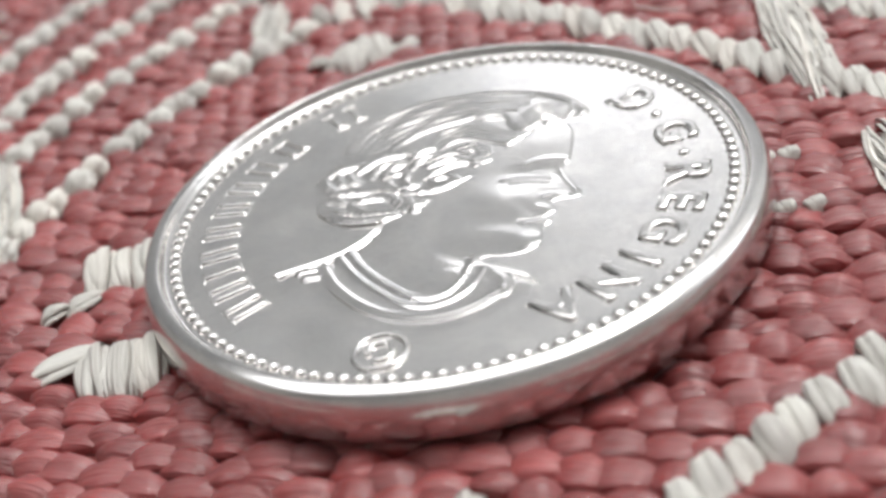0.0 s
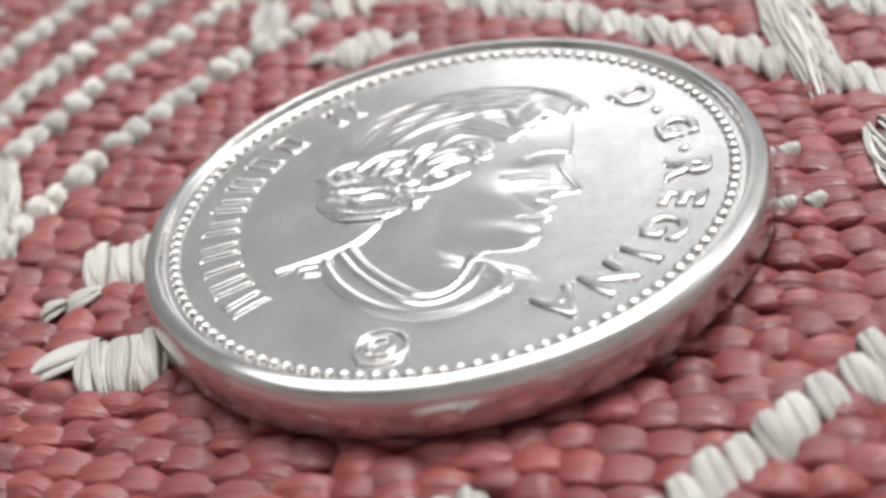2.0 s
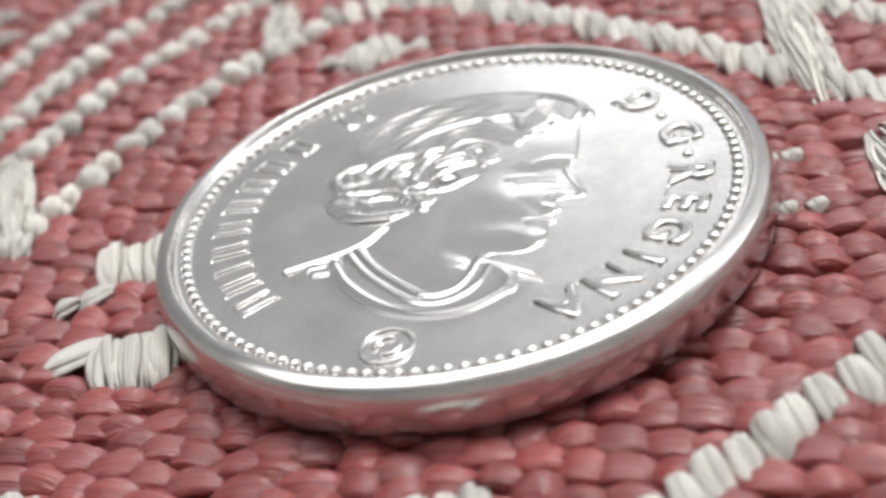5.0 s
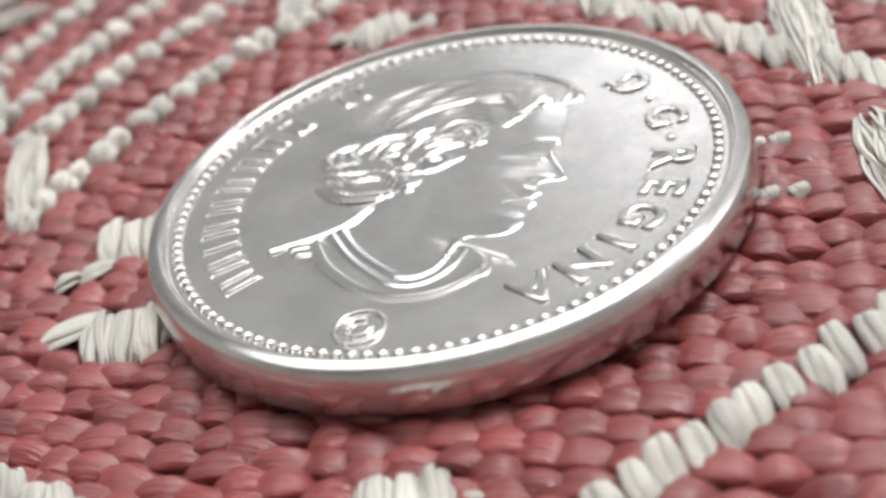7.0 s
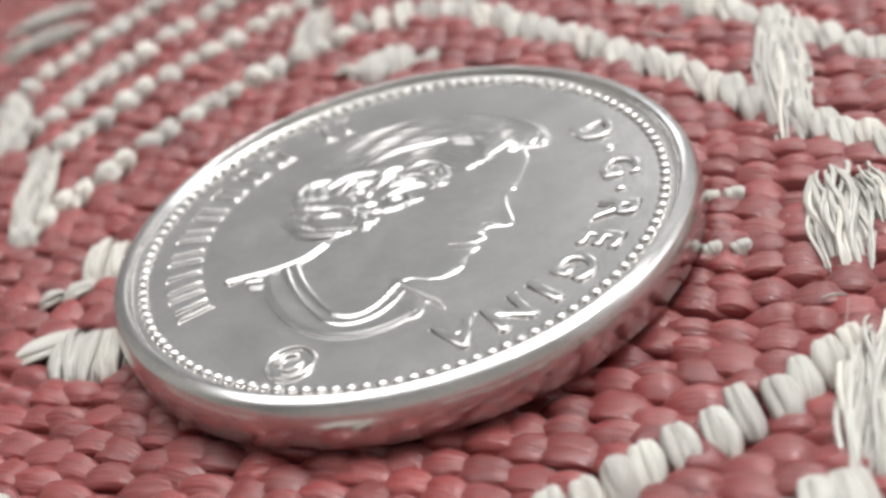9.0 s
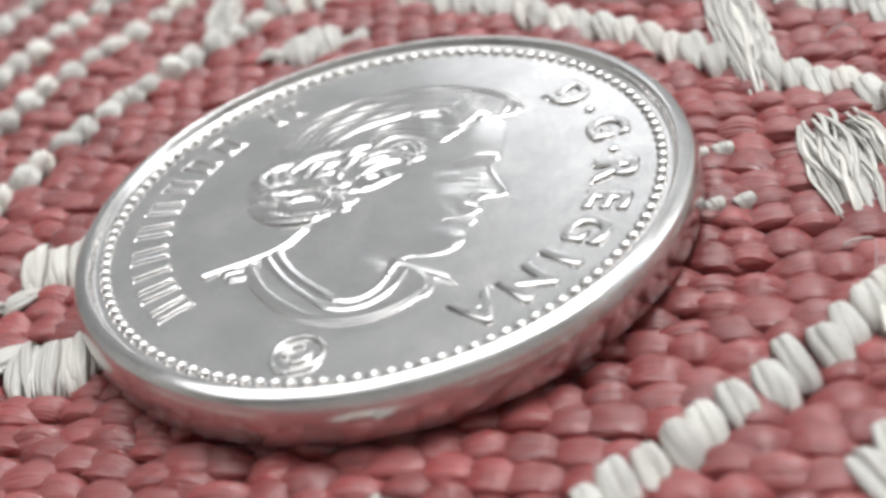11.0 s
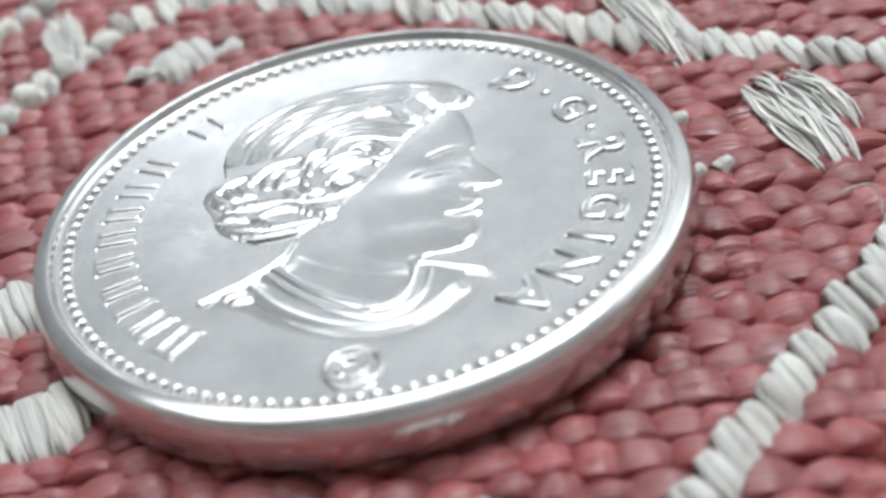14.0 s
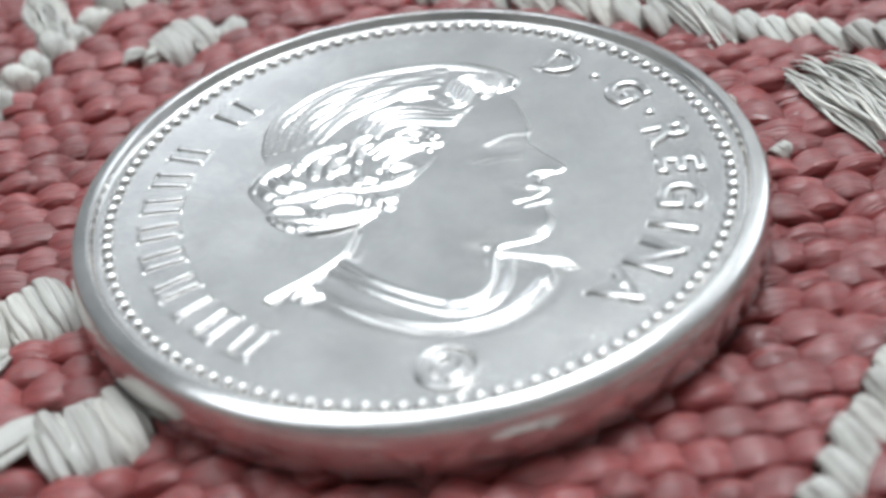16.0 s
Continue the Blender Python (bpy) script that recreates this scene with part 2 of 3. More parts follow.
def ribbon(path, width, height, taper=True):
    """A rounded raised line along points of the coin's plane."""
    p = np.array(path)
    t = np.gradient(p, axis=0)
    t /= np.linalg.norm(t, axis=1, keepdims=True)
    side = np.stack([-t[:, 1], t[:, 0]], 1)
    q = np.linspace(-1, 1, 7)
    xy = p[:, None] + side[:, None] * q[None, :, None] * width / 2
    tip = np.clip(np.minimum(np.arange(len(p)), np.arange(len(p))[::-1]) / 1.0, 0, 1) if taper else np.ones(len(p))
    z = FIELD - 0.003 + height * tip[:, None] * np.sqrt(np.maximum(1 - q**2, 0))[None]
    v = np.concatenate([xy, z[..., None]], -1).reshape(-1, 3) * R
    i, j = np.meshgrid(np.arange(len(p) - 1), np.arange(6), indexing="ij")
    return v, np.stack([i * 7 + j, (i + 1) * 7 + j, (i + 1) * 7 + j + 1, i * 7 + j + 1], -1).reshape(-1, 4)[:, ::-1]


SERIFS = {"D": ((-0.046, 1), (-0.046, -1)), "R": ((-0.042, 1), (-0.042, -1), (0.05, -1)), "E": ((-0.03, 1), (-0.03, -1)), "I": ((0, 1), (0, -1)), "N": ((-0.048, 1), (-0.048, -1), (0.048, 1)), "A": ((-0.054, -1), (0.054, -1))}


def merged(meshes):
    """One mesh of several (corners, faces)."""
    base, vs, fs = 0, [], []
    for v, f in meshes:
        vs.append(v)
        fs.append(f + base)
        base += len(v)
    return np.concatenate(vs), np.concatenate(fs)


def lying(v):
    """Ribbons are laid out at the height of the field; letters about their own origin."""
    return v - np.array([0, 0, FIELD * R])


def raised_letter(char):
    """A letter of the built-in font, raised off the field with sloped sides and short serifs."""
    cu = bpy.data.curves.new("letter", "FONT")
    cu.body, cu.size, cu.align_x, cu.align_y = char, 0.180 * R, "CENTER", "CENTER"
    cu.extrude, cu.bevel_depth, cu.bevel_resolution, cu.offset = 0.0006 * R, 0.0125 * R, 3, -0.0035 * R
    tmp = new("letter", cu)
    data = bpy.data.meshes.new_from_object(tmp.evaluated_get(bpy.context.evaluated_depsgraph_get()))
    bpy.data.objects.remove(tmp)
    data.transform(Matrix.Diagonal((0.96, 1, 0.76, 1)))
    bm = bmesh.new()
    bm.from_mesh(data)
    for x, side in SERIFS.get(char, ()):
        v, f = ribbon([(x + d, 0.064 * side) for d in np.linspace(-0.026, 0.026, 9)], 0.014, 0.0068)
        made = [bm.verts.new(co) for co in lying(v)]
        for quad in f:
            bm.faces.new([made[n] for n in quad]).smooth = True
    bm.to_mesh(data)
    bm.free()
    return data


for char, angle in zip("D.G.REGINA", (25.6, 14.8, 4.2, -6.1, -15.1, -27.4, -39.1, -49.7, -60.0, -72.4)):
    if char == ".":
        ob = part("stop", bead, None, coin)
        on_ring(ob, angle, 0.747, FIELD - 0.002)
    else:
        ob = part("letter", raised_letter(char), relief_metal, coin)
        on_ring(ob, angle, 0.745, FIELD + 0.002)


def bar_mesh(offsets, cap):
    """Plain rounded upright bars as high as the letters, with a plain bar across both ends."""
    meshes = [ribbon([(x, y) for y in np.linspace(-0.064, 0.064, 13)], 0.021, 0.0115) for x in offsets]
    meshes += [ribbon([(x, side * 0.061) for x in np.linspace(-cap, cap, 11)], 0.012, 0.0070) for side in (-1, 1)]
    v, f = merged(meshes)
    return lying(v), f


wide, narrow = ((-0.026, 0.026), 0.052), ((0.0,), 0.030)
for kind_of, angle in zip((wide, wide, narrow, wide, wide, wide, wide, wide, wide, narrow, narrow), (-152.3, -161.8, -169.9, -178.3, 171.2, 161.2, 151.6, 142.0, 132.0, 116.4, 110.3)):
    ob = part("bar", array_mesh("bar", *bar_mesh(*kind_of)), relief_metal, coin)
    on_ring(ob, angle, 0.748)

# round mark below the bust: a ring with two plain arcs in it
MARK = (-0.283, -0.728)


def arc(r, a0, a1, steps=48, cx=MARK[0], cy=MARK[1]):
    a = np.radians(np.linspace(a0, a1, steps))
    return np.stack([cx + r * np.cos(a), cy + r * np.sin(a)], 1)


mark = part("mark_ring", array_mesh("mark_ring", *ribbon(arc(0.075, 0, 361), 0.021, 0.0135, False)), relief_metal, coin, "small raised round mark")
for a0 in (-10, 170):
    part("mark_arc", array_mesh("mark_arc", *ribbon(arc(0.037, a0 + 60, a0 + 200, 20), 0.023, 0.0145)), relief_metal, mark)


# raised bust in profile: one height sheet shaped by its outline, waves and ridges
def poly_depth(poly, x, y):
    """Distance to the outline, positive inside."""
    p = np.array(poly)
    q = np.roll(p, -1, axis=0)
    best, inside = np.full(x.shape, 9.0), np.zeros(x.shape, bool)
    for (ax, ay), (bx, by) in zip(p, q):
        best = np.minimum(best, seg_dist(ax, ay, bx, by, x, y))
        cross = ((ay > y) != (by > y)) & (x < (bx - ax) * (y - ay) / (by - ay + 1e-12) + ax)
        inside ^= cross
    return np.where(inside, best, -best)


def seg_dist(ax, ay, bx, by, x, y):
    dx, dy = bx - ax, by - ay
    s = np.clip(((x - ax) * dx + (y - ay) * dy) / (dx * dx + dy * dy + 1e-12), 0, 1)
    return np.hypot(x - ax - s * dx, y - ay - s * dy)


def rounded(path, times=3):
    """Cut the corners of a broken line until it runs smoothly."""
    p = np.array(path, float)
    for _ in range(times if len(p) > 2 else 0):
        a, b = p[:-1] * 0.75 + p[1:] * 0.25, p[:-1] * 0.25 + p[1:] * 0.75
        p = np.concatenate([p[:1], np.stack([a, b], 1).reshape(-1, 2), p[-1:]])
    return p


def line_dist(path, x, y, soften=3):
    path = rounded(path, soften)
    return np.min([seg_dist(*a, *b, x, y) for a, b in zip(path, path[1:])], axis=0)


HAIR = [(-0.335, 0.36), (-0.315, 0.45), (-0.27, 0.53), (-0.21, 0.59), (-0.12, 0.64), (-0.01, 0.665), (0.11, 0.66), (0.24, 0.625), (0.36, 0.57), (0.45, 0.50), (0.505, 0.42), (0.535, 0.31), (0.485, 0.275),
        (0.42, 0.285), (0.345, 0.265), (0.26, 0.225), (0.19, 0.165), (0.10, 0.08), (0.0, 0.03), (-0.07, -0.02), (-0.10, -0.07), (-0.17, -0.06), (-0.25, -0.085), (-0.38, -0.03), (-0.44, 0.08), (-0.425, 0.16), (-0.44, 0.25), (-0.41, 0.315)]
FACE = [(0.40, 0.36), (0.455, 0.25), (0.445, 0.16), (0.415, 0.05), (0.375, 0.0), (0.37, -0.04), (0.405, -0.18), (0.375, -0.195), (0.315, -0.18), (0.30, -0.195), (0.315, -0.24), (0.28, -0.255), (0.29, -0.29),
        (0.25, -0.315), (0.25, -0.365), (0.21, -0.41), (0.15, -0.42), (0.05, -0.385), (0.03, -0.42), (-0.04, -0.52), (-0.12, -0.56), (-0.2, -0.52), (-0.34, -0.21), (-0.25, -0.10), (-0.1, 0.1), (0.1, 0.3)]
SHOULDER = [(-0.568, -0.223), (-0.33, -0.19), (-0.25, -0.10), (-0.1, -0.3), (0.03, -0.40), (0.195, -0.555), (0.12, -0.618), (0.01, -0.66), (-0.106, -0.665), (-0.21, -0.63), (-0.325, -0.545), (-0.424, -0.42), (-0.475, -0.33)]
step = 0.0025
gx, gy = np.meshgrid(np.arange(-0.60, 0.57, step), np.arange(-0.70, 0.69, step), indexing="ij")
dh, df, ds = (poly_depth(p, gx, gy) for p in (rounded(HAIR + HAIR[:1], 2), rounded(FACE + FACE[:1], 1), rounded(SHOULDER + SHOULDER[:1], 1)))


def eased(d, width):
    s = np.clip(d / width, 0, 1)
    return s * s * (3 - 2 * s)


def swell(d, width):
    return 1 - (1 - np.clip(d / width, 0, 1)) ** 2


def mound(cx, cy, rx, ry, turn):
    c, s = math.cos(radians(turn)), math.sin(radians(turn))
    u, w = ((gx - cx) * c + (gy - cy) * s) / rx, (-(gx - cx) * s + (gy - cy) * c) / ry
    return np.exp(-u * u - w * w)


h = 0.012 * eased(ds + 0.01, 0.09)
head = np.maximum(df, dh)
h = np.maximum(h, np.where(dh > df, 0.007, 0.005) * eased(head, 0.014) + np.where(dh > df, 0.002, 0.006) * swell(head, 0.16))
# cheek, jaw, forehead, eye socket and neck as soft swellings and hollows, then lids, lips and creases
on_face = eased(df, 0.03)
for cx, cy, rx, ry, turn, rise in ((0.17, -0.13, 0.13, 0.09, -35, 0.011), (0.12, -0.30, 0.13, 0.05, -25, 0.006), (0.34, 0.16, 0.09, 0.12, 0, 0.004), (0.29, 0.005, 0.08, 0.035, -20, -0.007),
                                   (0.02, -0.39, 0.12, 0.035, -42, -0.007), (-0.10, -0.30, 0.07, 0.16, 25, 0.004), (0.20, -0.37, 0.045, 0.04, 0, 0.005), (0.225, -0.20, 0.02, 0.06, 25, -0.004)):
    h = h + 1.15 * rise * on_face * mound(cx, cy, rx, ry, turn)
for path, width, rise in (
    ([(0.26, 0.065), (0.33, 0.075), (0.41, 0.035)], 0.014, 0.006),
    ([(0.18, 0.0), (0.24, -0.005), (0.32, -0.045)], 0.009, 0.007),
    ([(0.20, -0.03), (0.25, -0.035), (0.31, -0.065)], 0.007, 0.005),
    ([(0.365, -0.02), (0.375, -0.08), (0.39, -0.165)], 0.012, 0.007),
    ([(0.285, -0.145), (0.31, -0.14), (0.345, -0.165)], 0.011, 0.008),
    ([(0.255, -0.195), (0.30, -0.225)], 0.010, 0.006),
    ([(0.185, -0.245), (0.235, -0.255), (0.285, -0.25)], 0.006, -0.006),
    ([(0.20, -0.268), (0.28, -0.28)], 0.009, 0.006),
    ([(0.02, -0.36), (0.11, -0.41), (0.19, -0.415)], 0.012, 0.004),
):
    h = h + np.where(df > 0, 0.6 * rise * np.exp(-((line_dist(path, gx, gy) / width) ** 2)), 0)


def between(first, last, count, wave):
    """Strands spaced evenly from one guide line to another, each with a ripple of its own."""
    for k in range(count):
        mix = (k + 0.5) / count
        yield rounded([(a[0] + mix * (b[0] - a[0]), a[1] + mix * (b[1] - a[1]) + wave * math.sin(2.1 * n + 1.9 * k)) for n, (a, b) in enumerate(zip(first, last))], 2)


def bowed(x0, y0, x1, y1, bow):
    """A strand from end to end that swings out by bow in the middle."""
    q, size = np.linspace(0, 1, 9), math.hypot(x1 - x0, y1 - y0)
    side = bow * np.sin(np.pi * q) / size
    return list(zip(x0 + (x1 - x0) * q - (y1 - y0) * side, y0 + (y1 - y0) * q + (x1 - x0) * side))


def hook(cx, cy, r, a0, sweep, shrink=0.35):
    q = np.linspace(0, 1, 12)
    a, rr = np.radians(a0 + sweep * q), r * (1 - shrink * q)
    return list(zip(cx + rr * np.cos(a), cy + rr * np.sin(a)))


# long strands swept back over the crown, the wave over the brow, then the curls at temple and nape
strands = [(p, 0.006, 0.80, 0.036) for p in between([(-0.295, 0.42), (-0.235, 0.54), (-0.12, 0.61), (0.0, 0.635), (0.12, 0.62), (0.24, 0.585), (0.37, 0.52)],
                                              [(-0.13, 0.385), (-0.085, 0.42), (-0.02, 0.435), (0.05, 0.455), (0.12, 0.465), (0.20, 0.465), (0.29, 0.445)], 6, 0.010)]
strands += [(p, 0.006, 0.75, 0.030) for p in between([(-0.01, 0.38), (0.035, 0.425), (0.10, 0.435), (0.175, 0.40), (0.225, 0.34), (0.27, 0.29), (0.33, 0.275)],
                                               [(0.01, 0.29), (0.07, 0.33), (0.13, 0.31), (0.18, 0.265), (0.21, 0.235), (0.24, 0.215), (0.28, 0.225)], 4, 0.004)]
strands += [(p, 0.006, 0.65, 0.024) for p in between([(0.25, 0.445), (0.285, 0.375), (0.315, 0.405), (0.35, 0.445), (0.41, 0.445), (0.475, 0.38)],
                                               [(0.265, 0.30), (0.305, 0.285), (0.345, 0.32), (0.37, 0.345), (0.40, 0.345), (0.43, 0.32)], 5, 0.002)]
strands += [(rounded([(-0.30, 0.43), (-0.24, 0.555), (-0.12, 0.625), (0.02, 0.65), (0.2, 0.62), (0.36, 0.55), (0.46, 0.45), (0.515, 0.325)], 2), 0.010, 0.85, 0.034), (hook(0.395, 0.305, 0.024, 0, 330, 0.3), 0.006, 0.7, 0.016),
            (bowed(0.48, 0.40, 0.45, 0.32, 0.01), 0.006, 0.7, 0.026), (bowed(0.505, 0.345, 0.49, 0.29, 0.006), 0.010, 0.9, 0.026), (bowed(0.15, 0.455, 0.26, 0.425, 0.008), 0.006, 0.6, 0.022), (bowed(0.17, 0.43, 0.255, 0.395, 0.006), 0.006, 0.6, 0.022)]
TEMPLE = ((-0.04, 0.24, 0.13, 0.16, 0.05), (-0.04, 0.21, 0.11, 0.145, 0.045), (0.07, 0.28, 0.16, 0.20, 0.035), (0.07, 0.25, 0.14, 0.19, 0.03), (-0.06, 0.14, 0.17, 0.14, 0.045), (-0.04, 0.12, 0.04, 0.07, 0.03),
          (-0.04, 0.10, 0.04, 0.07, -0.02), (-0.12, 0.075, 0.16, 0.115, -0.04), (-0.17, 0.21, -0.13, 0.15, 0.04), (-0.13, 0.15, -0.09, 0.11, -0.01), (-0.18, 0.17, -0.10, 0.11, -0.035), (-0.09, 0.27, 0.0, 0.32, 0.02), (-0.09, 0.22, -0.01, 0.27, 0.02))
NAPE = ((-0.29, 0.27, -0.09, 0.33, 0.03), (-0.23, 0.23, -0.14, 0.29, 0.025), (-0.19, 0.21, -0.12, 0.27, 0.015), (-0.40, 0.27, -0.26, 0.33, 0.02), (-0.38, 0.275, -0.36, 0.20, -0.01), (-0.34, 0.285, -0.32, 0.22, -0.01), (-0.30, 0.28, -0.28, 0.215, -0.01),
        (-0.37, 0.185, -0.13, 0.085, 0.01), (-0.30, 0.10, -0.14, -0.005, 0.045), (-0.31, 0.085, -0.15, -0.02, -0.035), (-0.39, 0.15, -0.33, 0.10, 0.01), (-0.42, 0.12, -0.30, 0.02, -0.01), (-0.41, 0.075, -0.17, -0.045, -0.035), (-0.38, -0.005, -0.19, -0.065, -0.02), (-0.13, 0.045, -0.075, 0.0, -0.03))
strands += [(bowed(*p), 0.007, 0.90, 0.032) for p in TEMPLE] + [(bowed(*p), 0.008, 1.0, 0.040) for p in NAPE] + [(hook(-0.10, -0.035, 0.022, 0, 360, 0.0), 0.008, 0.8, 0.018)]
waves = np.zeros(gx.shape)
for path, width, strength, fall in strands:                 # locks overlap like shingles: a steep back edge, a long slope to the front
    lo, hi = np.min(path, axis=0) - 0.05, np.max(path, axis=0) + 0.05
    a, b = np.searchsorted(gx[:, 0], (lo[0], hi[0])), np.searchsorted(gy[0], (lo[1], hi[1]))
    win = (slice(*a), slice(*b))
    for n, (p, e) in enumerate(zip(path, path[1:])):        # thinner towards both ends
        taper = 0.35 + 0.65 * math.sin(math.pi * (n + 0.5) / (len(path) - 1)) ** 0.7
        x, y = gx[win], gy[win]
        dx, dy = e[0] - p[0], e[1] - p[1]
        s = np.clip(((x - p[0]) * dx + (y - p[1]) * dy) / (dx * dx + dy * dy + 1e-12), 0, 1)
        ox, oy = x - p[0] - s * dx, y - p[1] - s * dy
        d = np.hypot(ox, oy)
        front = np.clip(0.5 - 0.5 * (0.26 * ox + 0.966 * oy) / (d + 1e-9), 0, 1)
        reach = width + (fall * (0.5 + 0.5 * taper) - width) * front**1.5
        q = np.clip(d / reach, 0, 1)
        waves[win] = np.maximum(waves[win], strength * taper * (1 - 0.4 * q - 0.6 * q * q))
h = np.where(dh > 0, h + (0.0200 * waves - 0.001) * eased(dh + 0.004, 0.016), h)
# neckline, necklace and lapels
for path, width, rise in (
    ([(-0.565, -0.222), (-0.335, -0.19), (-0.25, -0.10)], 0.010, 0.010),
    ([(-0.335, -0.20), (-0.29, -0.33), (-0.21, -0.46), (-0.15, -0.53), (-0.09, -0.54), (-0.03, -0.50), (0.025, -0.405)], 0.0095, 0.010),
    ([(-0.365, -0.215), (-0.325, -0.34), (-0.24, -0.485), (-0.17, -0.565), (-0.08, -0.58), (0.0, -0.535), (0.05, -0.45)], 0.009, 0.009),
    ([(-0.415, -0.25), (-0.385, -0.37), (-0.30, -0.51), (-0.2, -0.595), (-0.09, -0.625), (0.0, -0.61), (0.09, -0.56)], 0.012, 0.006),
    ([(0.025, -0.40), (0.19, -0.553)], 0.011, 0.011),
    ([(0.055, -0.45), (0.10, -0.52), (0.08, -0.57)], 0.014, 0.005),
    ([(-0.49, -0.245), (-0.445, -0.25)], 0.008, 0.007),
    ([(-0.475, -0.275), (-0.435, -0.285)], 0.008, 0.006),
):
    d = line_dist(path, gx, gy)
    h = np.maximum(h, np.where((ds > -0.01) | (df > 0), 0.012, 0) + rise * np.exp(-((d / width) ** 2)) * (d < 3 * width) - 0.012 * (d > 2.2 * width))
# pearls along the front of the necklace
for x, y in rounded([(-0.17, -0.515), (-0.09, -0.54), (-0.03, -0.50), (0.02, -0.415)], 2):
    h = np.maximum(h, 0.012 + 0.012 * np.sqrt(np.maximum(1 - ((gx - x) ** 2 + (gy - y) ** 2) / 0.0105**2, 0)) - 0.03 * (np.hypot(gx - x, gy - y) > 0.0105))
inside = np.maximum(np.maximum(dh, df), ds)
h = np.where(inside > -0.008, h, 0)
h = 0.55 * h
# a light polish of the sheet
h = 0.5 * h + 0.125 * (np.roll(h, 1, 0) + np.roll(h, -1, 0) + np.roll(h, 1, 1) + np.roll(h, -1, 1))
nx, ny = gx.shape
i, j = np.meshgrid(np.arange(nx - 1), np.arange(ny - 1), indexing="ij")
quads = np.stack([i * ny + j, (i + 1) * ny + j, (i + 1) * ny + j + 1, i * ny + j + 1], -1).reshape(-1, 4)
quads = quads[(inside.ravel()[quads] > -0.016).all(1)]
used, quads = np.unique(quads, return_inverse=True)
v = np.stack([gx.ravel(), gy.ravel() - 0.010, h.ravel() + FIELD + 0.0012], -1)[used] * R
part("relief", array_mesh("relief", v, quads.reshape(-1, 4)), relief_metal, coin, "raised profile bust with wavy hair and open collar")


# ---- the woven cloth ----
rng = np.random.default_rng(7)
cloth_half = 8.0
bm = bmesh.new()
box(bm, (-cloth_half * R, -cloth_half * R, FLOOR), (cloth_half * R, cloth_half * R, FLOOR + 0.058 * R))
cloth = part("woven_cloth", bm, backing_mat)
tagged(cloth, "coarse woven red cloth with white embroidered zigzag lines and blocks", "cloth")


def along(points, stepping):
    """Even steps along a broken line."""
    p = np.array(points, float)
    s = np.r_[0, np.cumsum(np.linalg.norm(np.diff(p, axis=0), axis=1))]
    n = max(1, round(s[-1] / stepping))
    return [(np.interp(q, s, p[:, 0]), np.interp(q, s, p[:, 1])) for q in np.linspace(0, s[-1], n + 1)]


# white stitches: x, y of the middle, length, width, lean in degrees from straight ahead, rise
stitches = []


def row_of(points, stepping, length, width, lean, rise=0.095):
    for x, y in along(points, stepping):
        stitches.append((x + rng.normal(0, 0.008), y + rng.normal(0, 0.008), length * rng.uniform(0.88, 1.15), width * rng.uniform(0.9, 1.1), lean + rng.normal(0, 5), rise * rng.uniform(0.9, 1.1)))


row_of([(-1.61, 0.62), (-1.34, 1.07), (-0.96, 1.50), (-0.68, 1.76), (-0.43, 1.92)], 0.118, 0.145, 0.105, -14, 0.085)
row_of([(-1.72, 1.26), (-1.49, 1.63), (-1.26, 1.90), (-1.05, 2.09), (-0.74, 2.34), (-0.5, 2.55)], 0.125, 0.145, 0.105, -14, 0.085)
row_of([(-1.92, 1.46), (-1.66, 1.93), (-1.45, 2.23), (-1.21, 2.50), (-0.95, 2.78)], 0.125, 0.145, 0.105, -14, 0.085)
row_of([(-2.10, 1.78), (-1.94, 2.21), (-1.74, 2.50), (-1.55, 2.78), (-1.3, 3.1)], 0.128, 0.145, 0.10, -14, 0.085)
row_of([(-0.36, 2.0), (-0.04, 1.99), (0.18, 1.86), (0.46, 1.58), (0.71, 1.27), (0.92, 1.04), (1.12, 0.79), (1.24, 0.60)], 0.105, 0.165, 0.078, 0)
row_of([(1.40, 0.42), (1.48, 0.31), (1.60, 0.18), (1.75, 0.02), (1.9, -0.14)], 0.10, 0.165, 0.08, 4)
row_of([(0.86, 1.75), (1.06, 1.55), (1.29, 1.33), (1.40, 1.2)], 0.11, 0.165, 0.08, 0)
row_of([(1.53, 1.04), (1.68, 0.83), (1.86, 0.6)], 0.11, 0.165, 0.08, 0)
row_of([(0.29, -1.46), (0.43, -1.375), (0.58, -1.295), (0.765, -1.20), (0.955, -1.10), (1.13, -0.996), (1.33, -0.865)], 0.096, 0.155, 0.074, 10, 0.105)
row_of([(-1.64, -0.72), (-1.42, -0.88), (-1.26, -0.985), (-1.10, -1.105), (-0.90, -1.235)], 0.092, 0.16, 0.074, 12, 0.085)
row_of([(1.06, -1.50), (1.2, -1.42)], 0.09, 0.25, 0.09, 4, 0.08)
# blocks of three or four stitches side by side
for x0, x1, y, length, count in ((-1.23, -1.05, 0.315, 0.36, 3), (-1.19, -1.02, -0.245, 0.36, 3), (-0.29, -0.14, -1.30, 0.36, 3), (-0.26, -0.14, 1.56, 0.30, 3)):
    for x in np.linspace(x0, x1, count):
        stitches.append((x, y + rng.normal(0, 0.012), length * rng.uniform(0.92, 1.05), 0.096, 3 + rng.normal(0, 3), 0.085))
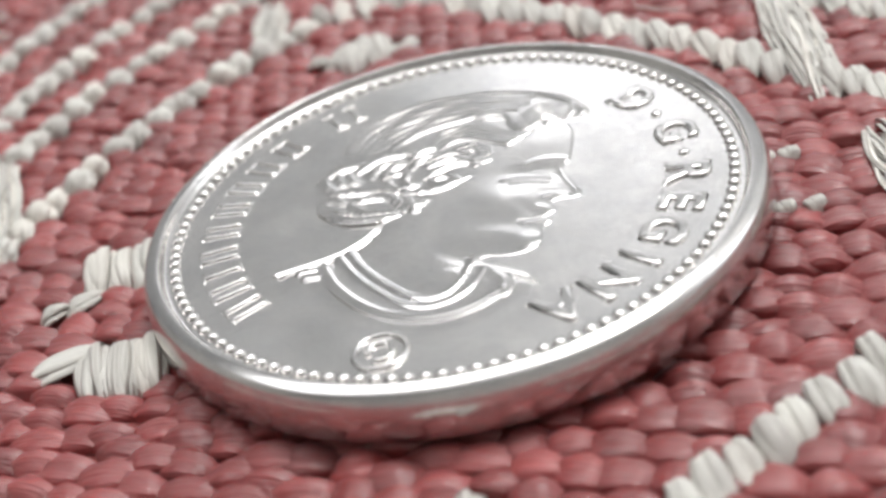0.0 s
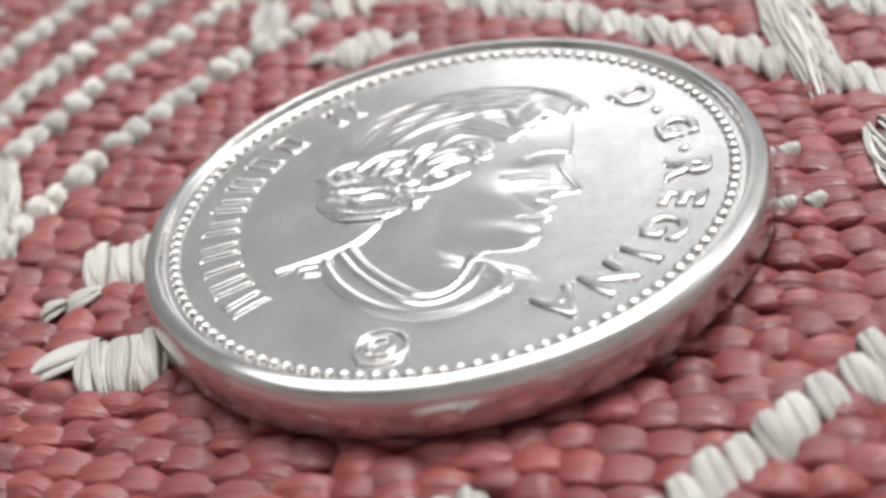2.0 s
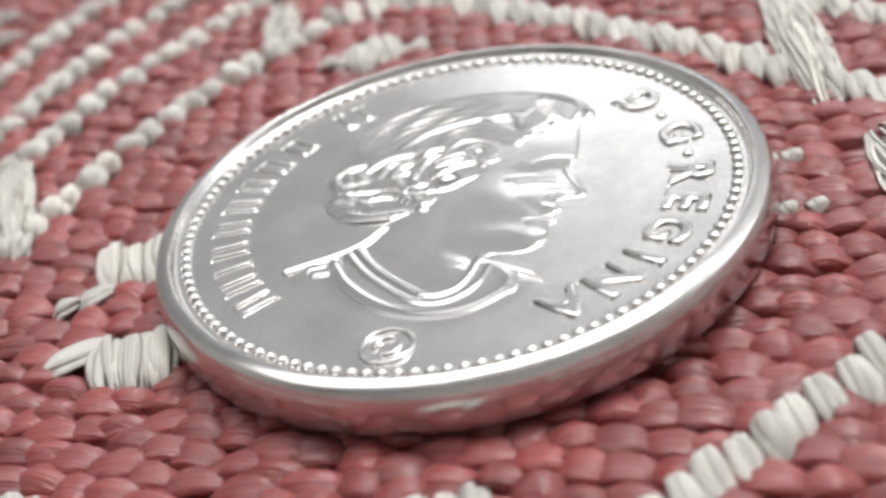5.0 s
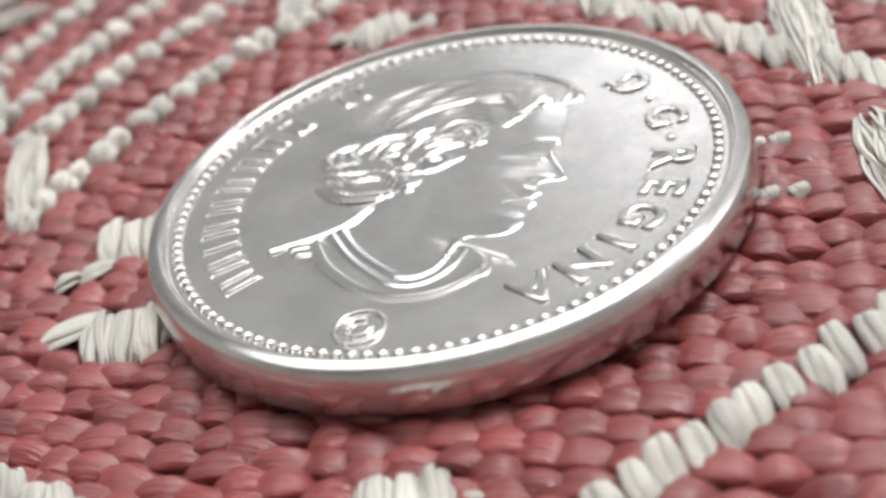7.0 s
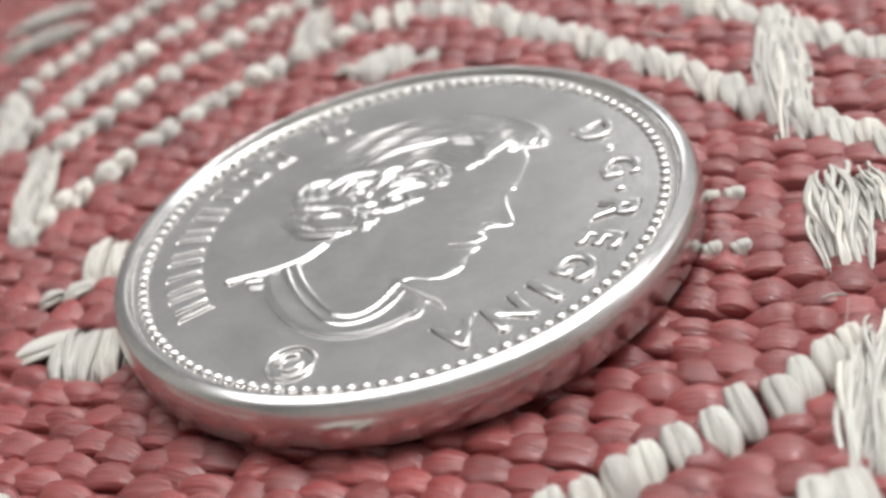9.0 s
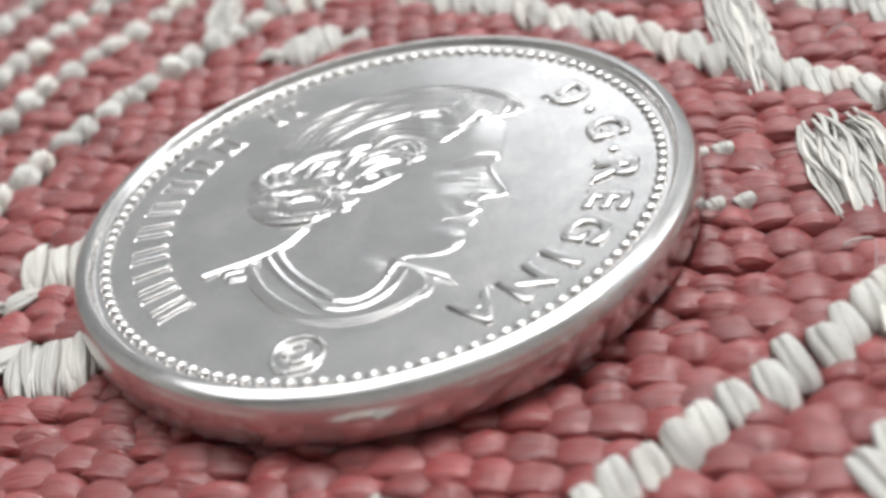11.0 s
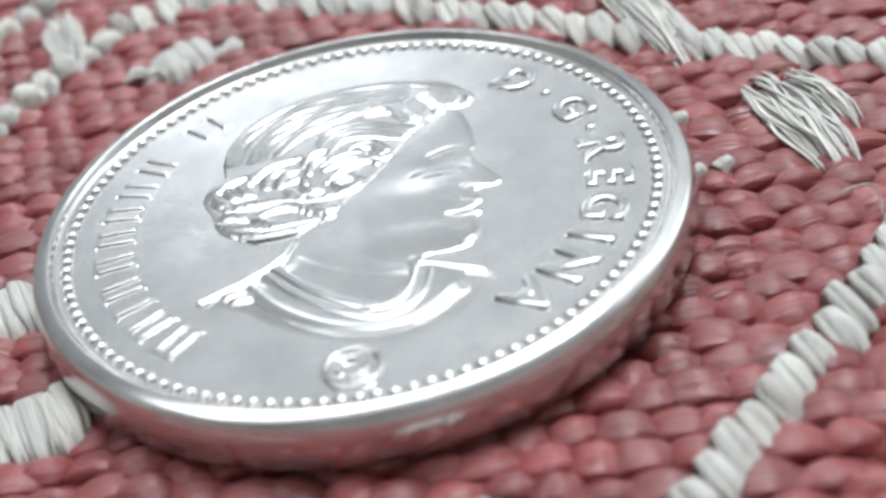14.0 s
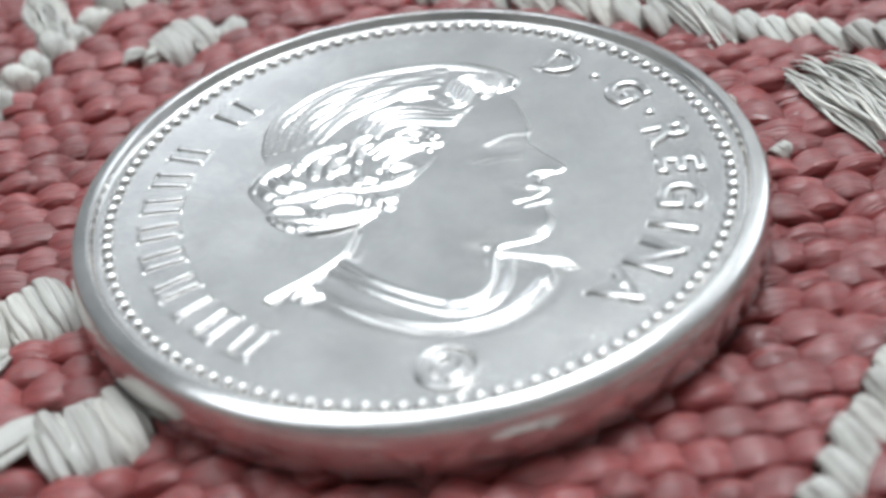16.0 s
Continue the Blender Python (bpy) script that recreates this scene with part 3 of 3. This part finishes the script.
# short arms beside the blocks, lying across
for xa, ya, xb, yb, width in ((-1.42, 0.12, -1.32, 0.145, 0.075), (-1.34, 0.145, -1.20, 0.18, 0.085), (-1.43, -0.205, -1.14, -0.13, 0.095), (-0.45, 1.57, -0.35, 1.53, 0.085), (-0.38, 1.53, -0.28, 1.49, 0.09), (-0.13, 1.48, -0.05, 1.50, 0.085), (-0.06, 1.50, 0.03, 1.545, 0.085), (1.22, -0.14, 1.33, -0.20, 0.035), (-0.10, -1.29, 0.02, -1.31, 0.05)):
    length, lean = math.hypot(xb - xa, yb - ya) * 1.15, math.degrees(math.atan2(yb - ya, xb - xa)) - 90
    stitches.append(((xa + xb) / 2, (ya + yb) / 2, length, width, lean, 0.066 if width > 0.06 else 0.05))
# long loose floats: both ends and width
floats = [(1.43, 1.30, 1.33, 0.33, 0.17), (1.42, 0.07, 1.385, -0.50, 0.17), (1.52, 0.04, 1.54, -0.33, 0.10), (1.41, -0.74, 1.27, -1.36, 0.17), (-1.72, 1.38, -1.62, 0.56, 0.14), (-0.57, 2.30, -0.61, 1.74, 0.13),
          (-2.02, 1.95, -1.93, 1.35, 0.14), (-1.95, 3.0, -2.4, 2.75, 0.12), (-1.9, 2.72, -2.34, 2.42, 0.13)]


def bundle(strands, length, width, rise, seed, segments=12, fray=0.012, tip=0.0, wild=0.05, plump=1.0, skew=False):
    """Fine strands side by side, bowed up in the middle and tucked in at both ends; lies along y."""
    r2 = np.random.default_rng(seed)
    s = np.linspace(0, 1, segments)
    ang = np.linspace(0, 2 * np.pi, 6, endpoint=False)
    vs, fs = [], []
    for k in range(strands):
        u = (k + 0.5) / strands * 2 - 1
        thick = width / strands * r2.uniform(0.75, 1.25)
        mid = u * width / 2 * r2.uniform(0.8, 1.05)
        x = mid * (0.80 + 0.25 * np.sin(np.pi * s)) + width * wild * np.sin(2 * np.pi * (s * r2.uniform(0.6, 1.4) + r2.random())) * np.sin(np.pi * s)
        x = x * (1 - tip * s**2) - 0.25 * tip * width * s**2
        top = rise * (1 - (0.12 if skew else 0.30) * u * u) * r2.uniform(0.66 if strands > 20 else 0.86, 1.06)
        sz = s * (1 - 0.13 * (tip > 0))
        z = top * (1 - np.abs(2 * sz - 1) ** 3.2) - 0.02 * (np.abs(2 * sz - 1) ** 6)
        if skew:                # climbs to the far end and drops there
            far = 0.84 + r2.uniform(-0.05, 0.05)
            z = top * np.where(s < far, (0.12 + 0.88 * s / far) ** 0.6, np.sqrt(np.maximum(1 - ((s - far) / (1 - far)) ** 2, 0)))
        y = (s - 0.5) * length * r2.uniform(0.9, 1.04) + r2.normal(0, fray) * length
        fat = thick * (0.42 + 0.58 * np.sin(np.pi * s) ** 0.6) * (1 - 0.7 * tip * s**3)
        ring = np.stack([x[:, None] + (plump + 0.45 * (tip > 0)) * fat[:, None] * np.cos(ang), y[:, None] + 0 * ang, z[:, None] + 0.75 * fat[:, None] * np.sin(ang)], -1)
        base = k * segments * 6
        vs.append(ring.reshape(-1, 3))
        i, j = np.meshgrid(np.arange(segments - 1), np.arange(6), indexing="ij")
        fs.append(base + np.stack([i * 6 + j, i * 6 + (j + 1) % 6, (i + 1) * 6 + (j + 1) % 6, (i + 1) * 6 + j], -1).reshape(-1, 4))
    return np.concatenate(vs), np.concatenate(fs)


bits = [(1.02, 0.022), (1.10, 0.018), (0.99, -0.275), (1.08, -0.29)]
BASE = -0.255                   # where the stitches spring from
variants = []
for k in range(9):
    v, f = bundle(4 + k % 2, 1.0, 1.0, 1.0, 40 + k, 14, 0.035, 0.8, plump=1.1)
    data = array_mesh("white_stitch", v, f)
    data.materials.append(white_part)
    variants.append(data)
teeth = []
for k in range(9):
    v, f = bundle(4 + k % 2, 1.0, 1.0, 1.0, 140 + k, 18, 0.03, 0.25, wild=0.03, plump=0.95, skew=True)
    data = array_mesh("white_stitch", v, f)
    data.materials.append(white_part)
    teeth.append(data)
loose = []
for k in range(5):
    v, f = bundle(5 + k % 2, 1.0, 1.0, 1.0, 60 + k, 12, 0.03, plump=1.5)
    data = array_mesh("white_stitch", v, f)
    data.materials.append(white_part)
    loose.append(data)
for k, (x, y, length, width, lean, rise) in enumerate(stitches):
    ob = part("white_stitch", loose[k % 5] if length > 0.28 or width < 0.0625 else variants[k % 9] if x < -0.3 and y > 0 else teeth[k % 9], None, cloth)
    ob.matrix_local = pose(x * R, y * R, BASE * R, 0, 0, lean) @ Matrix.Diagonal((width * R, length * R, rise * R, 1))
stub = array_mesh("white_stitch", *bundle(3, 1.0, 0.8, 1.0, 77, 10, 0.0))
stub.materials.append(white_part)
for k, (x, y) in enumerate(bits):      # short square ends of white yarn beside the coin
    ob = part("white_stitch", stub, None, cloth)
    ob.matrix_local = pose(x * R, y * R, -0.222 * R, 0, 0, 6 * k - 9) @ Matrix.Diagonal((0.062 * R, 0.07 * R, 0.042 * R, 1))
STRANDS = 46
for k, (xa, ya, xb, yb, width) in enumerate(floats):
    length = math.hypot(xb - xa, yb - ya) * 1.08
    v, f = bundle(STRANDS, length, width, 0.11, 90 + k, 26, 0.06, wild=0.13, plump=2.3)
    place = pose((xa + xb) / 2 * R, (ya + yb) / 2 * R, BASE * R, 0, 0, math.degrees(math.atan2(yb - ya, xb - xa)) + 90)
    per_v, per_f = len(v) // STRANDS, len(f) // STRANDS
    core = None
    for n in (STRANDS // 2, *range(STRANDS // 2), *range(STRANDS // 2 + 1, STRANDS)):
        data = array_mesh("strand", v[n * per_v:(n + 1) * per_v] * R, f[:per_f])
        ob = part("strand" if core else "white_float", data, white_long, core or cloth)
        if core is None:
            core = ob
            tagged(ob, "loose bundle of long white threads")
            ob.matrix_local = place


def fibre(ends, bow, lift, seed):
    """One stray hair of yarn that springs off the cloth and curls back to it."""
    r2 = np.random.default_rng(seed)
    q = np.linspace(0, 1, 20)
    (xa, ya), (xb, yb) = ends
    x, y = xa + (xb - xa) * q - (yb - ya) * bow * np.sin(np.pi * q), ya + (yb - ya) * q + (xb - xa) * bow * np.sin(np.pi * q)
    z = -0.19 + lift * np.sin(np.pi * q) * (1 + 0.25 * np.sin(5 * q + r2.random() * 6))
    ang = np.linspace(0, 2 * np.pi, 6, endpoint=False)
    ring = np.stack([x[:, None] + 0 * ang, y[:, None] + 0.0045 * np.cos(ang), z[:, None] + 0.0045 * np.sin(ang)], -1)
    i, j = np.meshgrid(np.arange(19), np.arange(6), indexing="ij")
    return ring.reshape(-1, 3) * R, np.stack([i * 6 + j, (i + 1) * 6 + j, (i + 1) * 6 + (j + 1) % 6, i * 6 + (j + 1) % 6], -1).reshape(-1, 4)


for k, (ends, bow, lift) in enumerate(((((0.93, 1.44), (1.05, 1.20)), -0.35, 0.02), (((1.27, -0.63), (1.31, -0.77)), 0.3, 0.05), (((1.62, 0.55), (1.70, 0.42)), 0.3, 0.05))):
    part("loose_fibre", array_mesh("loose_fibre", *fibre(ends, bow, lift, k)), white_long, cloth, "fine stray hair of pale yarn")


def grain(segments, around, seed):
    """One plump slanted stitch along x, pointed and tucked in at both ends, with a groove between its plies."""
    r2 = np.random.default_rng(seed)
    s = np.linspace(0.02, 0.98, segments)
    ang = np.linspace(0, 2 * np.pi, around, endpoint=False)
    fat = np.sin(np.pi * s) ** r2.uniform(0.5, 0.7)
    ply = 1 + 0.16 * np.cos(4 * ang[None] + 2.2 * s[:, None] + r2.random() * 6) + r2.normal(0, 0.02, (segments, around))
    bend = 0.08 * np.sin(np.pi * s) * r2.uniform(-1, 1)
    y = bend[:, None] + 0.5 * fat[:, None] * np.cos(ang) * ply
    z = 0.5 * fat[:, None] * np.sin(ang) * ply + 0.35 * (np.sin(np.pi * s)[:, None] - 1)
    x = (s - 0.5)[:, None] + 0 * ang
    i, j = np.meshgrid(np.arange(segments - 1), np.arange(around), indexing="ij")
    f = np.stack([i * around + j, (i + 1) * around + j, (i + 1) * around + (j + 1) % around, i * around + (j + 1) % around], -1).reshape(-1, 4)
    return np.stack([x, y, z], -1).reshape(-1, 3), f


PITCH, ROW, AXIS = 0.235, 0.057, radians(-4)
places = []
span = int(cloth_half / ROW * 1.05)
for a in range(-span, span):
    for b in range(-int(cloth_half / PITCH * 1.05), int(cloth_half / PITCH * 1.05)):
        u, w = (b + 0.5 * (a % 2)) * PITCH, a * ROW
        places.append((u * math.cos(AXIS) - w * math.sin(AXIS), u * math.sin(AXIS) + w * math.cos(AXIS)))
places = np.array(places) + rng.normal(0, 0.012, (len(places), 2))
places[:, 1] += 0.022 * np.sin(places[:, 0] * 3.1 + 1.3 * np.sin(places[:, 1] * 1.7)) + 0.012 * np.sin(places[:, 0] * 7.3 + places[:, 1] * 2.9)
places = places[(np.abs(places) < cloth_half - 0.08).all(1)]
# leave room for the white stitches
covered = np.zeros(len(places), bool)
for x, y, length, width, lean, _ in stitches:
    c, s = math.cos(radians(lean)), math.sin(radians(lean))
    dx, dy = places[:, 0] - x, places[:, 1] - y
    covered |= (np.abs(dx * c + dy * s) < width * 0.5) & (np.abs(-dx * s + dy * c) < length * 0.33)
places = places[~covered]
count = len(places)
lengths, widths, heights = rng.uniform(0.215, 0.305, count), rng.uniform(0.104, 0.138, count), rng.uniform(0.078, 0.098, count)
turns = TURN + rng.normal(0, radians(6), count)
tops = -0.183 - np.abs(rng.normal(0, 0.005, count)) - 0.5 * heights
dist = np.hypot(places[:, 0] * 0.9, places[:, 1])
near = np.hypot(places[:, 0], places[:, 1]) < 3.4
pick = np.flatnonzero(near & (dist > 1.0) & (dist < 1.62) & (places[:, 1] < 0.75))
pick = pick[np.argsort(dist[pick])][:300]
single = np.zeros(count, bool)
single[pick] = True
grains = [grain(11, 14, k) for k in range(8)]
grain_data = []
for v, f in grains:
    data = array_mesh("red_stitch", v, f)
    data.materials.append(red_part)
    grain_data.append(data)
coarse = [grain(6, 6, k) for k in range(4)]


def joined(index, kinds):
    vs, fs, base = [], [], 0
    for n, k in enumerate(index):
        v, f = kinds[n % len(kinds)]
        q = v * (lengths[k], widths[k], heights[k])
        c, s = math.cos(turns[k]), math.sin(turns[k])
        vs.append(np.stack([q[:, 0] * c - q[:, 1] * s + places[k, 0], q[:, 0] * s + q[:, 1] * c + places[k, 1], q[:, 2] + tops[k]], -1))
        fs.append(f + base)
        base += len(v)
    return np.concatenate(vs) * R, np.concatenate(fs)


ob = part("red_weave", array_mesh("red_weave", *joined(np.flatnonzero(near & ~single), grains)), red_rest, cloth)
tagged(ob, "rows of slanted red stitches", kind="stuff")
ob = part("outer_weave", array_mesh("outer_weave", *joined(np.flatnonzero(~near), coarse)), red_rest, cloth)
tagged(ob, "rows of slanted red stitches", kind="stuff")
for n, k in enumerate(pick):
    ob = part("red_stitch", grain_data[n % 8], None, cloth)
    ob.matrix_local = pose(places[k, 0] * R, places[k, 1] * R, tops[k] * R, 0, 0, math.degrees(turns[k])) @ Matrix.Diagonal((lengths[k] * R, widths[k] * R, heights[k] * R, 1))
